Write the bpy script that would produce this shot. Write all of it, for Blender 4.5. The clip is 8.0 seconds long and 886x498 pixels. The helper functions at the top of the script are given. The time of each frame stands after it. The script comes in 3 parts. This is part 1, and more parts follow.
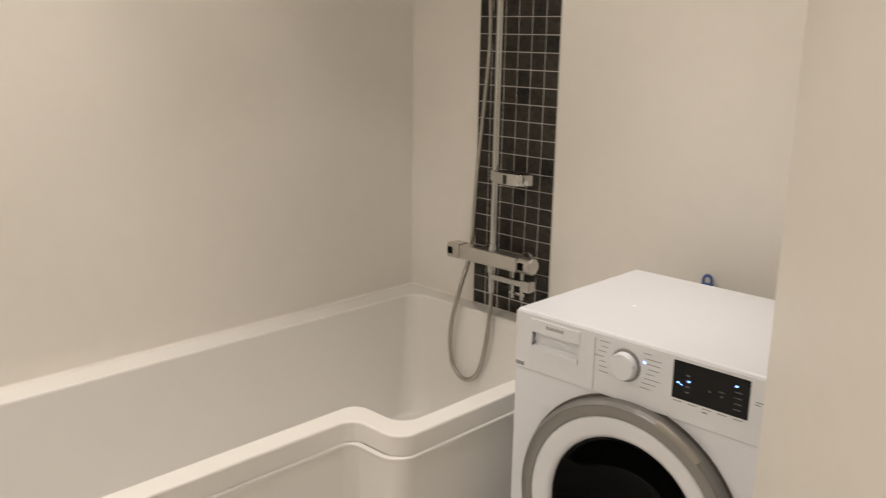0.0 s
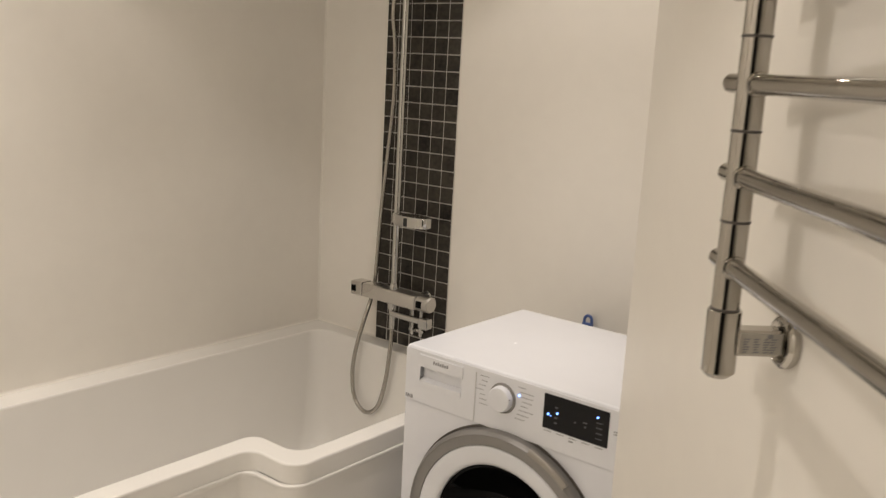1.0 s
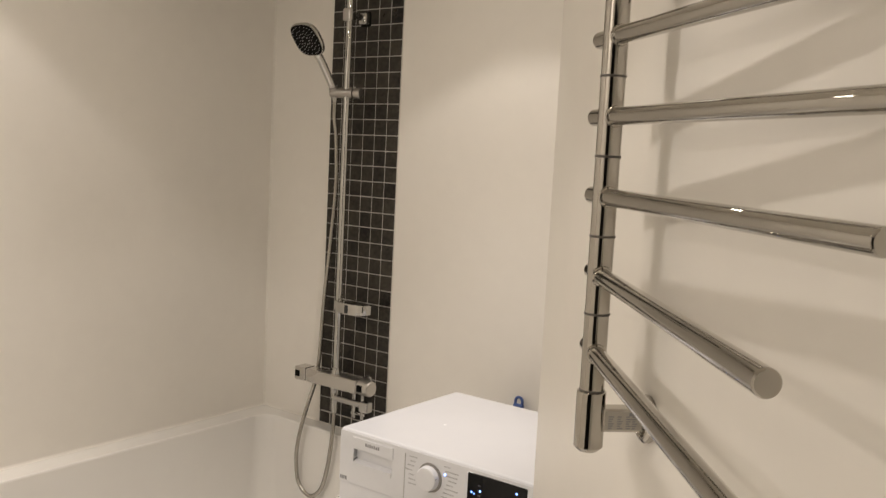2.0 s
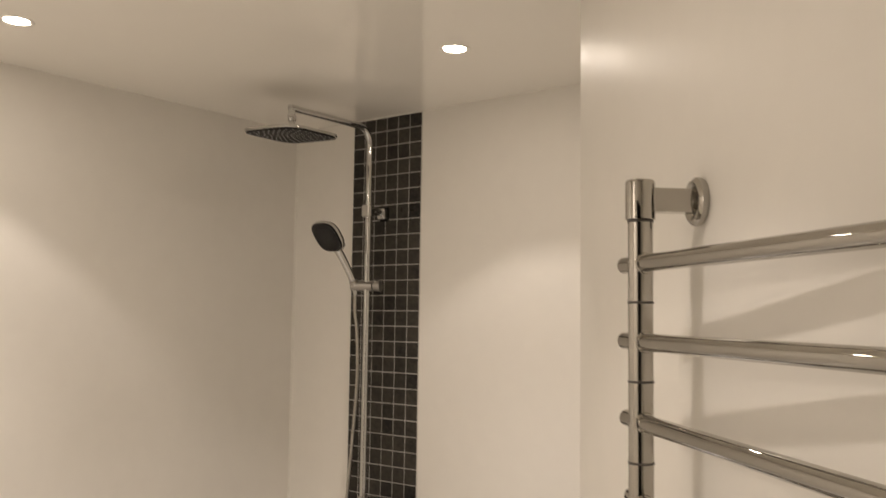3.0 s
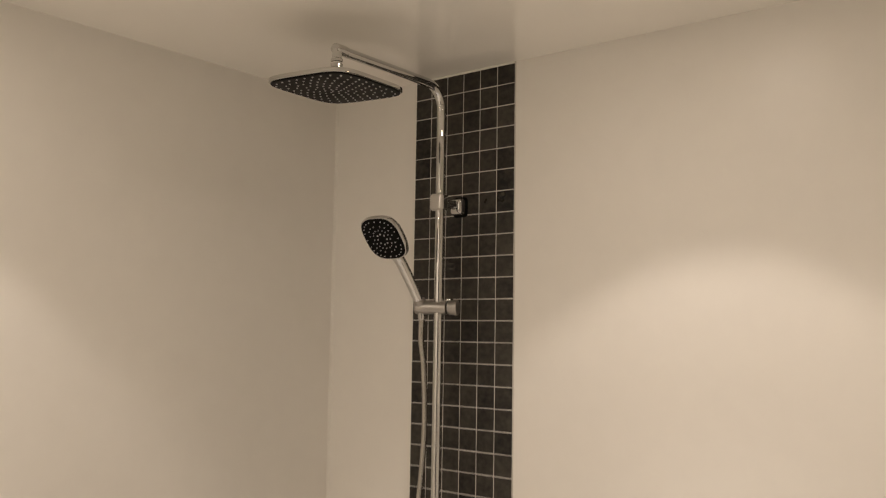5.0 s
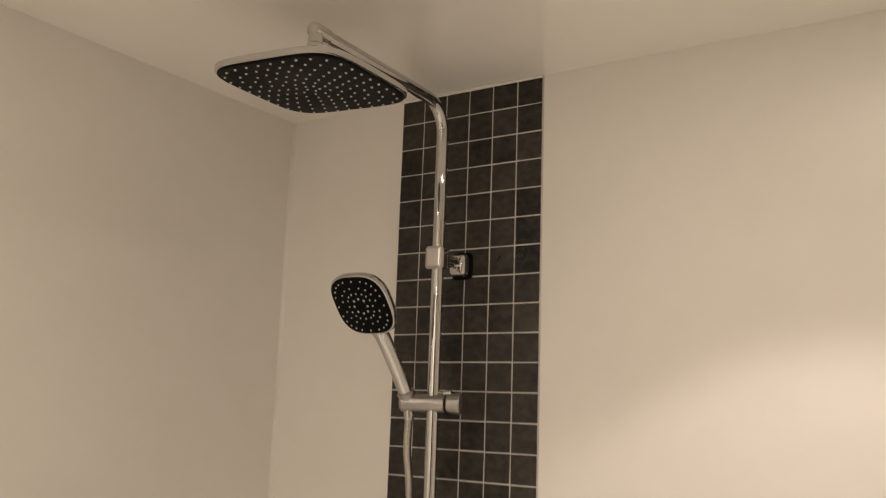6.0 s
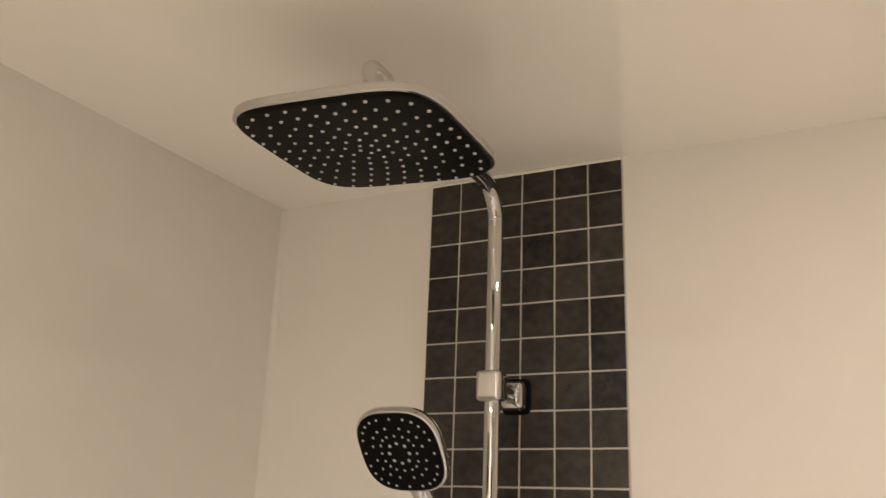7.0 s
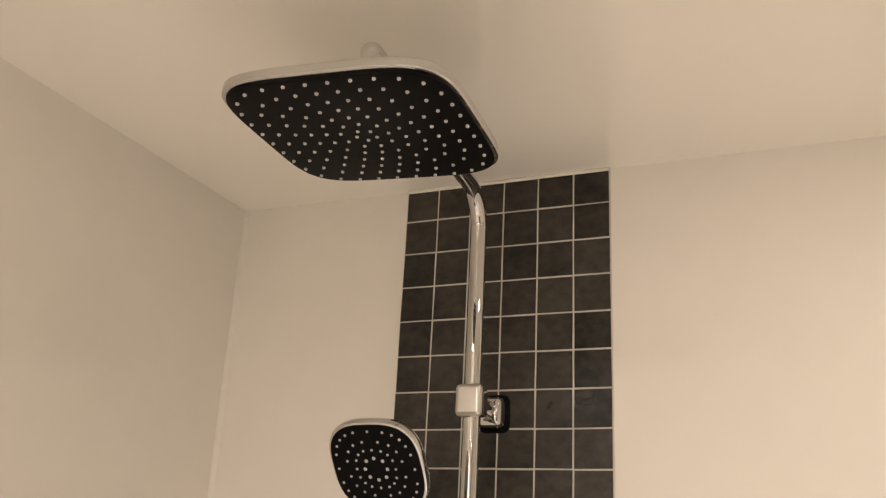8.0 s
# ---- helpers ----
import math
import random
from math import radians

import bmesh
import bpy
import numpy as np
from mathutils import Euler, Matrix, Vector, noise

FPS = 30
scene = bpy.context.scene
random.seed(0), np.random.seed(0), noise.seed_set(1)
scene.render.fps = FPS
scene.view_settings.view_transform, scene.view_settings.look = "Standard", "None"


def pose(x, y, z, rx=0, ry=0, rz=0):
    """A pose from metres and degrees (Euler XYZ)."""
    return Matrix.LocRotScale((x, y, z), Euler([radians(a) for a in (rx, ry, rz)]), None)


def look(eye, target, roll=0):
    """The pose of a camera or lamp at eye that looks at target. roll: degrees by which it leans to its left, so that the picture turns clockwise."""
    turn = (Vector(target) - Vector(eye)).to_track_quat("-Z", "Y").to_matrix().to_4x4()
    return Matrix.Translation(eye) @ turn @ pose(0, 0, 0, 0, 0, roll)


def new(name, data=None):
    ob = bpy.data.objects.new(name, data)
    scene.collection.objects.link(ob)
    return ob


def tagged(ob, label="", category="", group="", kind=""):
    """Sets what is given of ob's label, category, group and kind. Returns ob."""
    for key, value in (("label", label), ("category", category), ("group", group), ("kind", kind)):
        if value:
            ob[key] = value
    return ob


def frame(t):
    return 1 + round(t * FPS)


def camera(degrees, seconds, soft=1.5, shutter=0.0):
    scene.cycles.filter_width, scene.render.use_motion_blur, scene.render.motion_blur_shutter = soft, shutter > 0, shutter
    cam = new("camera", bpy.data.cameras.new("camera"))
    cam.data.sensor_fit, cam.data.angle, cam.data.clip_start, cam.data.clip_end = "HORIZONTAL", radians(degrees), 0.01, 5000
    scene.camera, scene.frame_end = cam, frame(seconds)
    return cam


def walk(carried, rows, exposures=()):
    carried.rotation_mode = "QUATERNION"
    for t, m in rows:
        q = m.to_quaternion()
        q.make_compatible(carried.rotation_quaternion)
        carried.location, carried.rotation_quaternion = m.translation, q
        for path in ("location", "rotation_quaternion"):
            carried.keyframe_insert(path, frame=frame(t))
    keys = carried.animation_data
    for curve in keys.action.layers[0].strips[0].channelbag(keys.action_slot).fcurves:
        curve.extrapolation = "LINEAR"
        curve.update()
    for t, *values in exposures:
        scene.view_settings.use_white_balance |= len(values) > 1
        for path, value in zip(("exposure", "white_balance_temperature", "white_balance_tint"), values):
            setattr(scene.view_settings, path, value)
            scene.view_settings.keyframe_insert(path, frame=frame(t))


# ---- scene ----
cam = camera(53.1, 8.0, soft=1.15, shutter=0.4)
PATH = [
    (0, (1.533, -2.057, 1.401), (0.187, -0.656, 0.927), 1.0),
    (0.5, (1.595, -2.105, 1.403), (0.351, -0.609, 0.943), 2.1),
    (1, (1.674, -2.116, 1.45), (0.444, -0.589, 1.058), 3.1),
    (1.2, (1.725, -2.131, 1.455), (0.492, -0.598, 1.097), 3.5),
    (2.3, (1.82, -2.175, 1.499), (0.651, -0.561, 1.326), 2.2),
    (2.4, (1.818, -2.167, 1.499), (0.65, -0.552, 1.337), 1.9),
    (2.5, (1.82, -2.167, 1.502), (0.647, -0.553, 1.374), 1.6),
    (2.7, (1.81, -2.177, 1.53), (0.627, -0.565, 1.533), 1.2),
    (2.8, (1.808, -2.186, 1.546), (0.613, -0.583, 1.62), 0.9),
    (3, (1.802, -2.194, 1.573), (0.576, -0.622, 1.732), 0.8),
    (3.5, (1.738, -2.137, 1.573), (0.46, -0.613, 1.783), 0.8),
    (4, (1.591, -2.081, 1.558), (0.294, -0.568, 1.724), 0.6),
    (4.5, (1.389, -1.88, 1.588), (0.088, -0.368, 1.74), 0.6),
    (6, (0.679, -1.322, 1.675), (-0.412, 0.318, 2.022), 2.0),
    (6.5, (0.527, -1.201, 1.709), (-0.538, 0.435, 2.144), 2.8),
    (7, (0.321, -1.127, 1.749), (-0.577, 0.558, 2.343), 2.2),
    (7.2, (0.286, -1.109, 1.752), (-0.607, 0.573, 2.363), 2.4),
    (7.5, (0.255, -1.11, 1.748), (-0.558, 0.6, 2.391), 2.7),
    (8, (0.236, -1.093, 1.736), (-0.519, 0.636, 2.4), 3.0),
]
EXPOSURES = [(0.0, 0.19, 6450, 10), (1.2, 0.18, 6520, 10), (2.4, 0.27, 6480, 11), (3.5, 0.24, 6900, 13), (4.5, 0.26, 6850, 13), (6.0, 0.47, 6850, 13), (6.5, 0.57, 6850, 13), (7.0, 0.75, 6800, 13), (7.6, 0.88, 6800, 14), (8.0, 0.94, 6850, 15)]
walk(cam, [(t, look(eye, target, roll)) for t, eye, target, roll in PATH], EXPOSURES)

# ---- light ----
CEIL = 2.25
FLOOR = -0.013
world = bpy.data.worlds.new("world")
scene.world = world
world.use_nodes = True
world.node_tree.nodes["Background"].inputs[0].default_value = (0.9, 0.85, 0.78, 1)
world.node_tree.nodes["Background"].inputs[1].default_value = 0.02
# two lamps in view, one placed by its shadows, three added unseen for fill
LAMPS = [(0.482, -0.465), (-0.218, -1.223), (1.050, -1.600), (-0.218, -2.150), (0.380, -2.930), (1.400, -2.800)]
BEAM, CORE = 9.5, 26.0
# the two large values are added fill light from behind the camera
SPILL_AND_FILL = [0.4, 0.6, 0.6, 2.2, 5.8, 0.7]
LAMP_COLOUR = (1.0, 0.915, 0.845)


def cone(x, y, watts, degrees, blend):
    data = bpy.data.lights.new("downlight_beam", "SPOT")
    data.energy, data.color = watts, LAMP_COLOUR
    data.spot_size, data.spot_blend, data.shadow_soft_size = radians(degrees), blend, 0.026
    new("downlight_beam", data).matrix_world = pose(x, y, CEIL - 0.006)


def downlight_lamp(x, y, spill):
    """A lens that throws a bright core inside a wider beam, with a little spill past its edge, raised to fill light at
    two unseen lamps.
    """
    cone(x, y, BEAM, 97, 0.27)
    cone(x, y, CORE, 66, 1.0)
    wide = bpy.data.lights.new("downlight_spill_and_fill", "AREA")
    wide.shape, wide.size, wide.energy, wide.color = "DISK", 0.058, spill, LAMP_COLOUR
    new("downlight_spill_and_fill", wide).matrix_world = pose(x, y, CEIL - 0.005)


for (lx, ly), spill in zip(LAMPS, SPILL_AND_FILL):
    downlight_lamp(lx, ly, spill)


# ---- materials ----
def material(name, colour, rough=0.5, metal=0.0, grain=0.0, grain_size=40.0, bump=0.0, bump_size=60.0,
             rough_var=0.0, coat=0.0, random_tone=0.0, emit=0.0, streak=1.0, shine=0.5):
    m = bpy.data.materials.new(name)
    m.use_nodes = True
    nt = m.node_tree
    b = nt.nodes["Principled BSDF"]
    b.inputs["Base Color"].default_value = (*colour, 1)
    b.inputs["Roughness"].default_value = rough
    b.inputs["Metallic"].default_value = metal
    b.inputs["Coat Weight"].default_value = coat
    b.inputs["Coat Roughness"].default_value = 0.12
    b.inputs["Specular IOR Level"].default_value = shine
    if emit:
        b.inputs["Emission Color"].default_value = (*colour, 1)
        b.inputs["Emission Strength"].default_value = emit
    co = nt.nodes.new("ShaderNodeTexCoord")
    mp = nt.nodes.new("ShaderNodeMapping")
    mp.inputs["Scale"].default_value = (streak, streak, 1)
    nt.links.new(co.outputs["Object"], mp.inputs["Vector"])
    vec = mp.outputs["Vector"]
    if random_tone:
        pick = nt.nodes.new("ShaderNodeObjectInfo")
        away = nt.nodes.new("ShaderNodeVectorMath")
        away.operation = "MULTIPLY_ADD"
        nt.links.new(pick.outputs["Random"], away.inputs[0])
        away.inputs[1].default_value = (37.0, 11.0, 23.0)
        nt.links.new(vec, away.inputs[2])
        vec = away.outputs["Vector"]
    if grain or random_tone:
        fine = nt.nodes.new("ShaderNodeTexNoise")
        fine.inputs["Scale"].default_value = grain_size
        fine.inputs["Detail"].default_value = 6
        wide = nt.nodes.new("ShaderNodeTexNoise")
        wide.inputs["Scale"].default_value = grain_size / 11
        wide.inputs["Detail"].default_value = 3
        for n in (fine, wide):
            nt.links.new(vec, n.inputs["Vector"])
        add = nt.nodes.new("ShaderNodeMath")
        add.operation = "ADD"
        nt.links.new(fine.outputs["Fac"], add.inputs[0])
        nt.links.new(wide.outputs["Fac"], add.inputs[1])
        last, centre = add.outputs[0], 1.0
        if random_tone:
            info = nt.nodes.new("ShaderNodeObjectInfo")
            mul = nt.nodes.new("ShaderNodeMath")
            mul.operation = "MULTIPLY_ADD"
            nt.links.new(info.outputs["Random"], mul.inputs[0])
            mul.inputs[1].default_value = random_tone
            nt.links.new(last, mul.inputs[2])
            last, centre = mul.outputs[0], 1.0 + random_tone / 2
        rng = nt.nodes.new("ShaderNodeMapRange")
        rng.inputs["From Min"].default_value = centre - 0.5
        rng.inputs["From Max"].default_value = centre + 0.5
        rng.inputs["To Min"].default_value = 1 - grain
        rng.inputs["To Max"].default_value = 1 + grain
        nt.links.new(last, rng.inputs["Value"])
        tint = nt.nodes.new("ShaderNodeVectorMath")
        tint.operation = "SCALE"
        tint.inputs[0].default_value = colour
        nt.links.new(rng.outputs["Result"], tint.inputs["Scale"])
        nt.links.new(tint.outputs["Vector"], b.inputs["Base Color"])
    if rough_var:
        rn = nt.nodes.new("ShaderNodeTexNoise")
        rn.inputs["Scale"].default_value = 9
        rn.inputs["Detail"].default_value = 5
        nt.links.new(vec, rn.inputs["Vector"])
        rr = nt.nodes.new("ShaderNodeMapRange")
        rr.clamp = False
        rr.inputs["From Min"].default_value, rr.inputs["From Max"].default_value = 0.3, 0.7
        rr.inputs["To Min"].default_value, rr.inputs["To Max"].default_value = max(rough - rough_var, 0.01), rough + rough_var
        nt.links.new(rn.outputs["Fac"], rr.inputs["Value"])
        nt.links.new(rr.outputs["Result"], b.inputs["Roughness"])
    if bump:
        bn = nt.nodes.new("ShaderNodeTexNoise")
        bn.inputs["Scale"].default_value = bump_size
        bn.inputs["Detail"].default_value = 4
        nt.links.new(vec, bn.inputs["Vector"])
        bp = nt.nodes.new("ShaderNodeBump")
        bp.inputs["Strength"].default_value = bump
        bp.inputs["Distance"].default_value = 0.002
        nt.links.new(bn.outputs["Fac"], bp.inputs["Height"])
        nt.links.new(bp.outputs["Normal"], b.inputs["Normal"])
    return m


WALL = material("cream_wall_panel", (0.845, 0.81, 0.745), 0.36, grain=0.025, grain_size=18, bump=0.05, bump_size=14, rough_var=0.04)
CEILING = material("satin_ceiling_panel", (0.91, 0.87, 0.795), 0.11, grain=0.012, grain_size=8, shine=0.6)
# lack of light put into the colour of an added, unseen space
DARK_SPACE = material("added_dark_space", (0.10, 0.095, 0.09), 0.6, grain=0.1, grain_size=20)
FLOOR_MAT = material("pale_floor_tile", (0.78, 0.75, 0.69), 0.4, grain=0.12, grain_size=30, bump=0.1)
GROUT = material("pale_grout", (0.62, 0.595, 0.545), 0.85, grain=0.12, grain_size=160, bump=0.3, bump_size=400)
SLATE = material("dark_slate_tile", (0.031, 0.027, 0.0215), 0.40, grain=1.3, grain_size=85, bump=0.30, bump_size=120, rough_var=0.12, random_tone=0.22, streak=0.8, shine=0.35)
CAULK = material("white_silicone", (0.80, 0.77, 0.70), 0.45, grain=0.05, grain_size=90)
ACRYLIC = material("white_acrylic", (0.82, 0.80, 0.76), 0.14, grain=0.015, grain_size=10, rough_var=0.03)
ENAMEL = material("white_enamel", (0.79, 0.80, 0.84), 0.24, grain=0.012, grain_size=15, rough_var=0.03)
PLASTIC = material("white_plastic", (0.77, 0.78, 0.81), 0.38, grain=0.02, grain_size=60, bump=0.03, bump_size=500)
SEAM = material("grey_seam", (0.60, 0.60, 0.60), 0.7, grain=0.05)
SILVER = material("silver_paint", (0.27, 0.26, 0.25), 0.46, metal=0.45, grain=0.04, grain_size=200, rough_var=0.03)
CHROME = material("chrome", (0.54, 0.535, 0.52), 0.03, metal=1.0, rough_var=0.012)
STEEL = material("polished_steel", (0.44, 0.42, 0.385), 0.025, metal=1.0, rough_var=0.012)
SATIN = material("satin_chrome", (0.62, 0.60, 0.57), 0.28, metal=1.0, grain=0.03, grain_size=120, rough_var=0.05)
GREY_SATIN = material("grey_satin_metal", (0.34, 0.32, 0.295), 0.36, metal=0.9, grain=0.03, grain_size=120, rough_var=0.04)
HOSE = material("braided_hose", (0.44, 0.42, 0.385), 0.22, metal=1.0, bump=0.25, bump_size=900)
BLACK = material("black_rubber_face", (0.004, 0.004, 0.004), 0.45, shine=0.06, grain=0.2, grain_size=90, rough_var=0.06)
NOZZLE = material("grey_nozzle", (0.50, 0.50, 0.50), 0.5, grain=0.1, grain_size=300)
DARK = material("dark_gap", (0.02, 0.02, 0.02), 0.6, grain=0.2)
# dark joint rings on the rail; also the shade round the machine's door
RING_DARK = material("dark_ring", (0.09, 0.08, 0.07), 0.4, grain=0.1)
DISPLAY = material("black_display", (0.004, 0.004, 0.005), 0.08, grain=0.1, shine=0.2)
INK = material("grey_print", (0.30, 0.30, 0.31), 0.6, grain=0.1, grain_size=200)
LABEL = material("pale_sticker", (0.50, 0.475, 0.42), 0.4, grain=0.05, grain_size=90)
DIM = material("dim_symbols", (0.10, 0.10, 0.11), 0.5, grain=0.1, grain_size=200)
BLUE_LED = material("blue_led", (0.16, 0.34, 1.0), 0.4, emit=6.0)
BLUE = material("blue_plastic", (0.06, 0.11, 0.30), 0.35, grain=0.08, grain_size=80)
LENS = material("lit_lamp_lens", (1.0, 0.86, 0.66), 0.4, emit=26.0)
TRIM_WHITE = material("white_lamp_trim", (0.82, 0.79, 0.74), 0.4, grain=0.02)
DOOR_GLASS = material("dark_door_glass", (0.003, 0.003, 0.003), 0.03, shine=0.05, grain=0.1, grain_size=12)


# ---- mesh helpers ----
def mesh_of(name, bm, mat, smooth=35, base=(0, 0, 0)):
    bmesh.ops.translate(bm, verts=bm.verts, vec=-Vector(base))
    bmesh.ops.recalc_face_normals(bm, faces=bm.faces)
    for f in bm.faces:
        f.smooth = True
    for e in bm.edges:
        if len(e.link_faces) == 2 and e.calc_face_angle(0) > radians(smooth):
            e.smooth = False
    me = bpy.data.meshes.new(name)
    bm.to_mesh(me)
    bm.free()
    me.materials.append(mat)
    return me


def thing(name, base, label, category, group="", kind=""):
    ob = new(name)
    ob.empty_display_size = 0.05
    ob.location = base
    return tagged(ob, label, category, group, kind)


def part(name, bm, mat, parent, label="", smooth=35):
    top = parent
    while top.parent:
        top = top.parent
    ob = new(name, mesh_of(name, bm, mat, smooth, top.location))
    ob.parent = parent
    flat = ob.modifiers.new("weighted_normals", "WEIGHTED_NORMAL")
    flat.keep_sharp, flat.weight = True, 80
    return tagged(ob, label)


def solid(name, bm, mat, label="", category="", kind="structure", smooth=35):
    return tagged(new(name, mesh_of(name, bm, mat, smooth)), label, category, "", kind)


def box(x0, x1, y0, y1, z0, z1, bevel=0.0, seg=2, bm=None):
    bm = bm or bmesh.new()
    made = bmesh.ops.create_cube(bm, size=1.0, matrix=Matrix.LocRotScale(
        ((x0 + x1) / 2, (y0 + y1) / 2, (z0 + z1) / 2), None, (abs(x1 - x0), abs(y1 - y0), abs(z1 - z0))))
    if bevel:
        edges = list({e for v in made["verts"] for e in v.link_edges})
        bmesh.ops.bevel(bm, geom=edges, offset=bevel, segments=seg, affect="EDGES", profile=0.5)
    return bm


def skin(bm, rings, close=False, cap0=True, cap1=True):
    """Joins rings of points with faces; all rings have the same number of points."""
    rows = [[bm.verts.new(p) for p in ring] for ring in rings]
    n = len(rows[0])
    pairs = list(zip(rows, rows[1:])) + ([(rows[-1], rows[0])] if close else [])
    for a, b in pairs:
        for i in range(n):
            j = (i + 1) % n
            bm.faces.new((a[i], a[j], b[j], b[i]))
    if not close and cap0:
        bm.faces.new(rows[0])
    if not close and cap1:
        bm.faces.new(rows[-1])
    return bm


def axes(direction, up=(0, 0, 1)):
    d = Vector(direction).normalized()
    u = Vector(up)
    if abs(d.dot(u)) > 0.95:
        u = Vector((0, 1, 0))
    a = u.cross(d).normalized()
    return d, a, d.cross(a).normalized()


def lathe(origin, direction, profile, n=28, bm=None, cap0=True, cap1=True):
    """profile: (distance along the axis, radius)."""
    bm = bm or bmesh.new()
    d, a, b = axes(direction)
    o = Vector(origin)
    rings = [[o + d * s + (a * math.cos(t) + b * math.sin(t)) * r for t in
              [2 * math.pi * k / n for k in range(n)]] for s, r in profile]
    return skin(bm, rings, cap0=cap0, cap1=cap1)


def rod(p, q, r, n=20, edge=0.0015, bm=None):
    v = Vector(q) - Vector(p)
    ln = v.length
    return lathe(p, v, [(0, r - edge), (edge, r), (ln - edge, r), (ln, r - edge)], n, bm)


def smooth_path(points, steps=10):
    """A curve through the points, as a dense list."""
    p = [Vector(v) for v in points]
    p = [2 * p[0] - p[1]] + p + [2 * p[-1] - p[-2]]
    out = []
    for i in range(1, len(p) - 2):
        a, b, c, d = p[i - 1:i + 3]
        for k in range(steps):
            t = k / steps
            out.append(0.5 * (2 * b + (c - a) * t + (2 * a - 5 * b + 4 * c - d) * t * t + (3 * b - a - 3 * c + d) * t ** 3))
    out.append(p[-2])
    return out


def tube(path, r, n=16, bm=None, ridges=0.0):
    bm = bm or bmesh.new()
    path = [Vector(v) for v in path]
    rings = []
    a = None
    for i, p in enumerate(path):
        d = (path[min(i + 1, len(path) - 1)] - path[max(i - 1, 0)]).normalized()
        a = axes(d)[1] if a is None else (a - d * a.dot(d)).normalized()
        b = d.cross(a)
        rr = r * (1 + (ridges if i % 2 else -ridges))
        rings.append([p + (a * math.cos(t) + b * math.sin(t)) * rr for t in [2 * math.pi * k / n for k in range(n)]])
    return skin(bm, rings)


def squircle(cx, cy, hx, hy, power=4.0, n=56):
    out = []
    for k in range(n):
        t = 2 * math.pi * k / n
        c, s = math.cos(t), math.sin(t)
        out.append((cx + hx * math.copysign(abs(c) ** (2 / power), c), cy + hy * math.copysign(abs(s) ** (2 / power), s)))
    return out


def even(loop, count, start=0.0):
    """count points at even steps along a closed outline."""
    p = np.array(loop + loop[:1])
    run = np.concatenate([[0], np.cumsum(np.hypot(*np.diff(p, axis=0).T))])
    at = ((np.arange(count) + start) / count % 1.0) * run[-1]
    return list(zip(np.interp(at, run, p[:, 0]).tolist(), np.interp(at, run, p[:, 1]).tolist()))


# ---- the room ----
LEFT = -0.588
EDGE = Vector((0.975, -0.710))
ALONG = Vector((0.6865, -0.7271)).normalized()
OUT = Vector((-ALONG.y, ALONG.x))
SOUTH, EAST = -3.2, 2.7

solid("wall_north", box(LEFT - 0.1, 1.25, 0.0, 0.1, FLOOR, CEIL), WALL, "cream satin wall panels behind the bath", "wall")
solid("wall_west", box(LEFT - 0.1, LEFT, SOUTH, 0.0, FLOOR, CEIL), WALL, "cream satin wall beside the bath", "wall")
bm = bmesh.new()
far = EDGE + ALONG * 2.60
foot = [EDGE, far, far + OUT * 0.09, EDGE + OUT * 0.09]
skin(bm, [[Vector((p.x, p.y, FLOOR)) for p in foot], [Vector((p.x, p.y, CEIL)) for p in foot]])
bmesh.ops.bevel(bm, geom=[e for e in bm.edges if abs(e.verts[0].co.z - e.verts[1].co.z) > 1 and (e.verts[0].co.xy - EDGE).length < 0.01],
                offset=0.002, segments=2, affect="EDGES")
solid("wall_diagonal", bm, WALL, "cream satin slanting wall that carries the towel rail", "wall")
solid("wall_niche", box(1.05, 1.15, -0.61, 0.0, FLOOR, CEIL), WALL, "cream wall beside the washing machine", "wall")
# the opening is unseen, added so the steel mirrors something dark
sw = box(LEFT - 0.1, 1.30, SOUTH - 0.1, SOUTH, FLOOR, CEIL)
box(2.50, EAST + 0.1, SOUTH - 0.1, SOUTH, FLOOR, CEIL, bm=sw)
box(1.30, 2.50, SOUTH - 0.1, SOUTH, 2.05, CEIL, bm=sw)
solid("wall_south", sw, WALL, "plain cream wall with an opening added for dark reflections", "wall")
# closed near-black box behind the opening, added for those reflections
dark_space = box(1.2, 3.0, SOUTH - 1.8, SOUTH - 0.1, FLOOR, CEIL)
bmesh.ops.delete(dark_space, geom=[f for f in dark_space.faces if f.calc_center_median().y > SOUTH - 0.15], context="FACES")
solid("wall_dark_space", dark_space, DARK_SPACE, "unseen dark space added for reflections", "wall")
solid("wall_east", box(EAST, EAST + 0.1, SOUTH, -2.5, FLOOR, CEIL), WALL, "plain cream wall", "wall")
solid("ceiling", box(LEFT - 0.1, EAST + 0.1, SOUTH - 0.1, 0.1, CEIL, CEIL + 0.1), CEILING, "satin white ceiling with recessed downlights", "ceiling")
solid("floor", box(LEFT - 0.1, EAST + 0.1, SOUTH - 0.1, 0.1, FLOOR - 0.1, FLOOR), FLOOR_MAT, "pale grey bathroom floor", "floor")
def fillet(name, p, q, a, b, label):
    """A three-sided joint from p to q; a and b: the two ways from the corner along the surfaces."""
    bm = bmesh.new()
    a, b = Vector(a), Vector(b)
    skin(bm, [[Vector(e), Vector(e) + a, Vector(e) + (a + b) * 0.42, Vector(e) + b] for e in (p, q)])
    return solid(name, bm, CAULK, label, "trim", smooth=80)


fillet("trim_corner", (LEFT, 0, 0.56), (LEFT, 0, CEIL), (0.006, 0, 0), (0, -0.006, 0), "white silicone joint in the wall corner")
solid("trim_strip_top", box(-0.300, 0.000, -0.0075, 0.0, CEIL - 0.005, CEIL, 0.0015, 1), CAULK, "white silicone joint above the dark tiles", "trim")
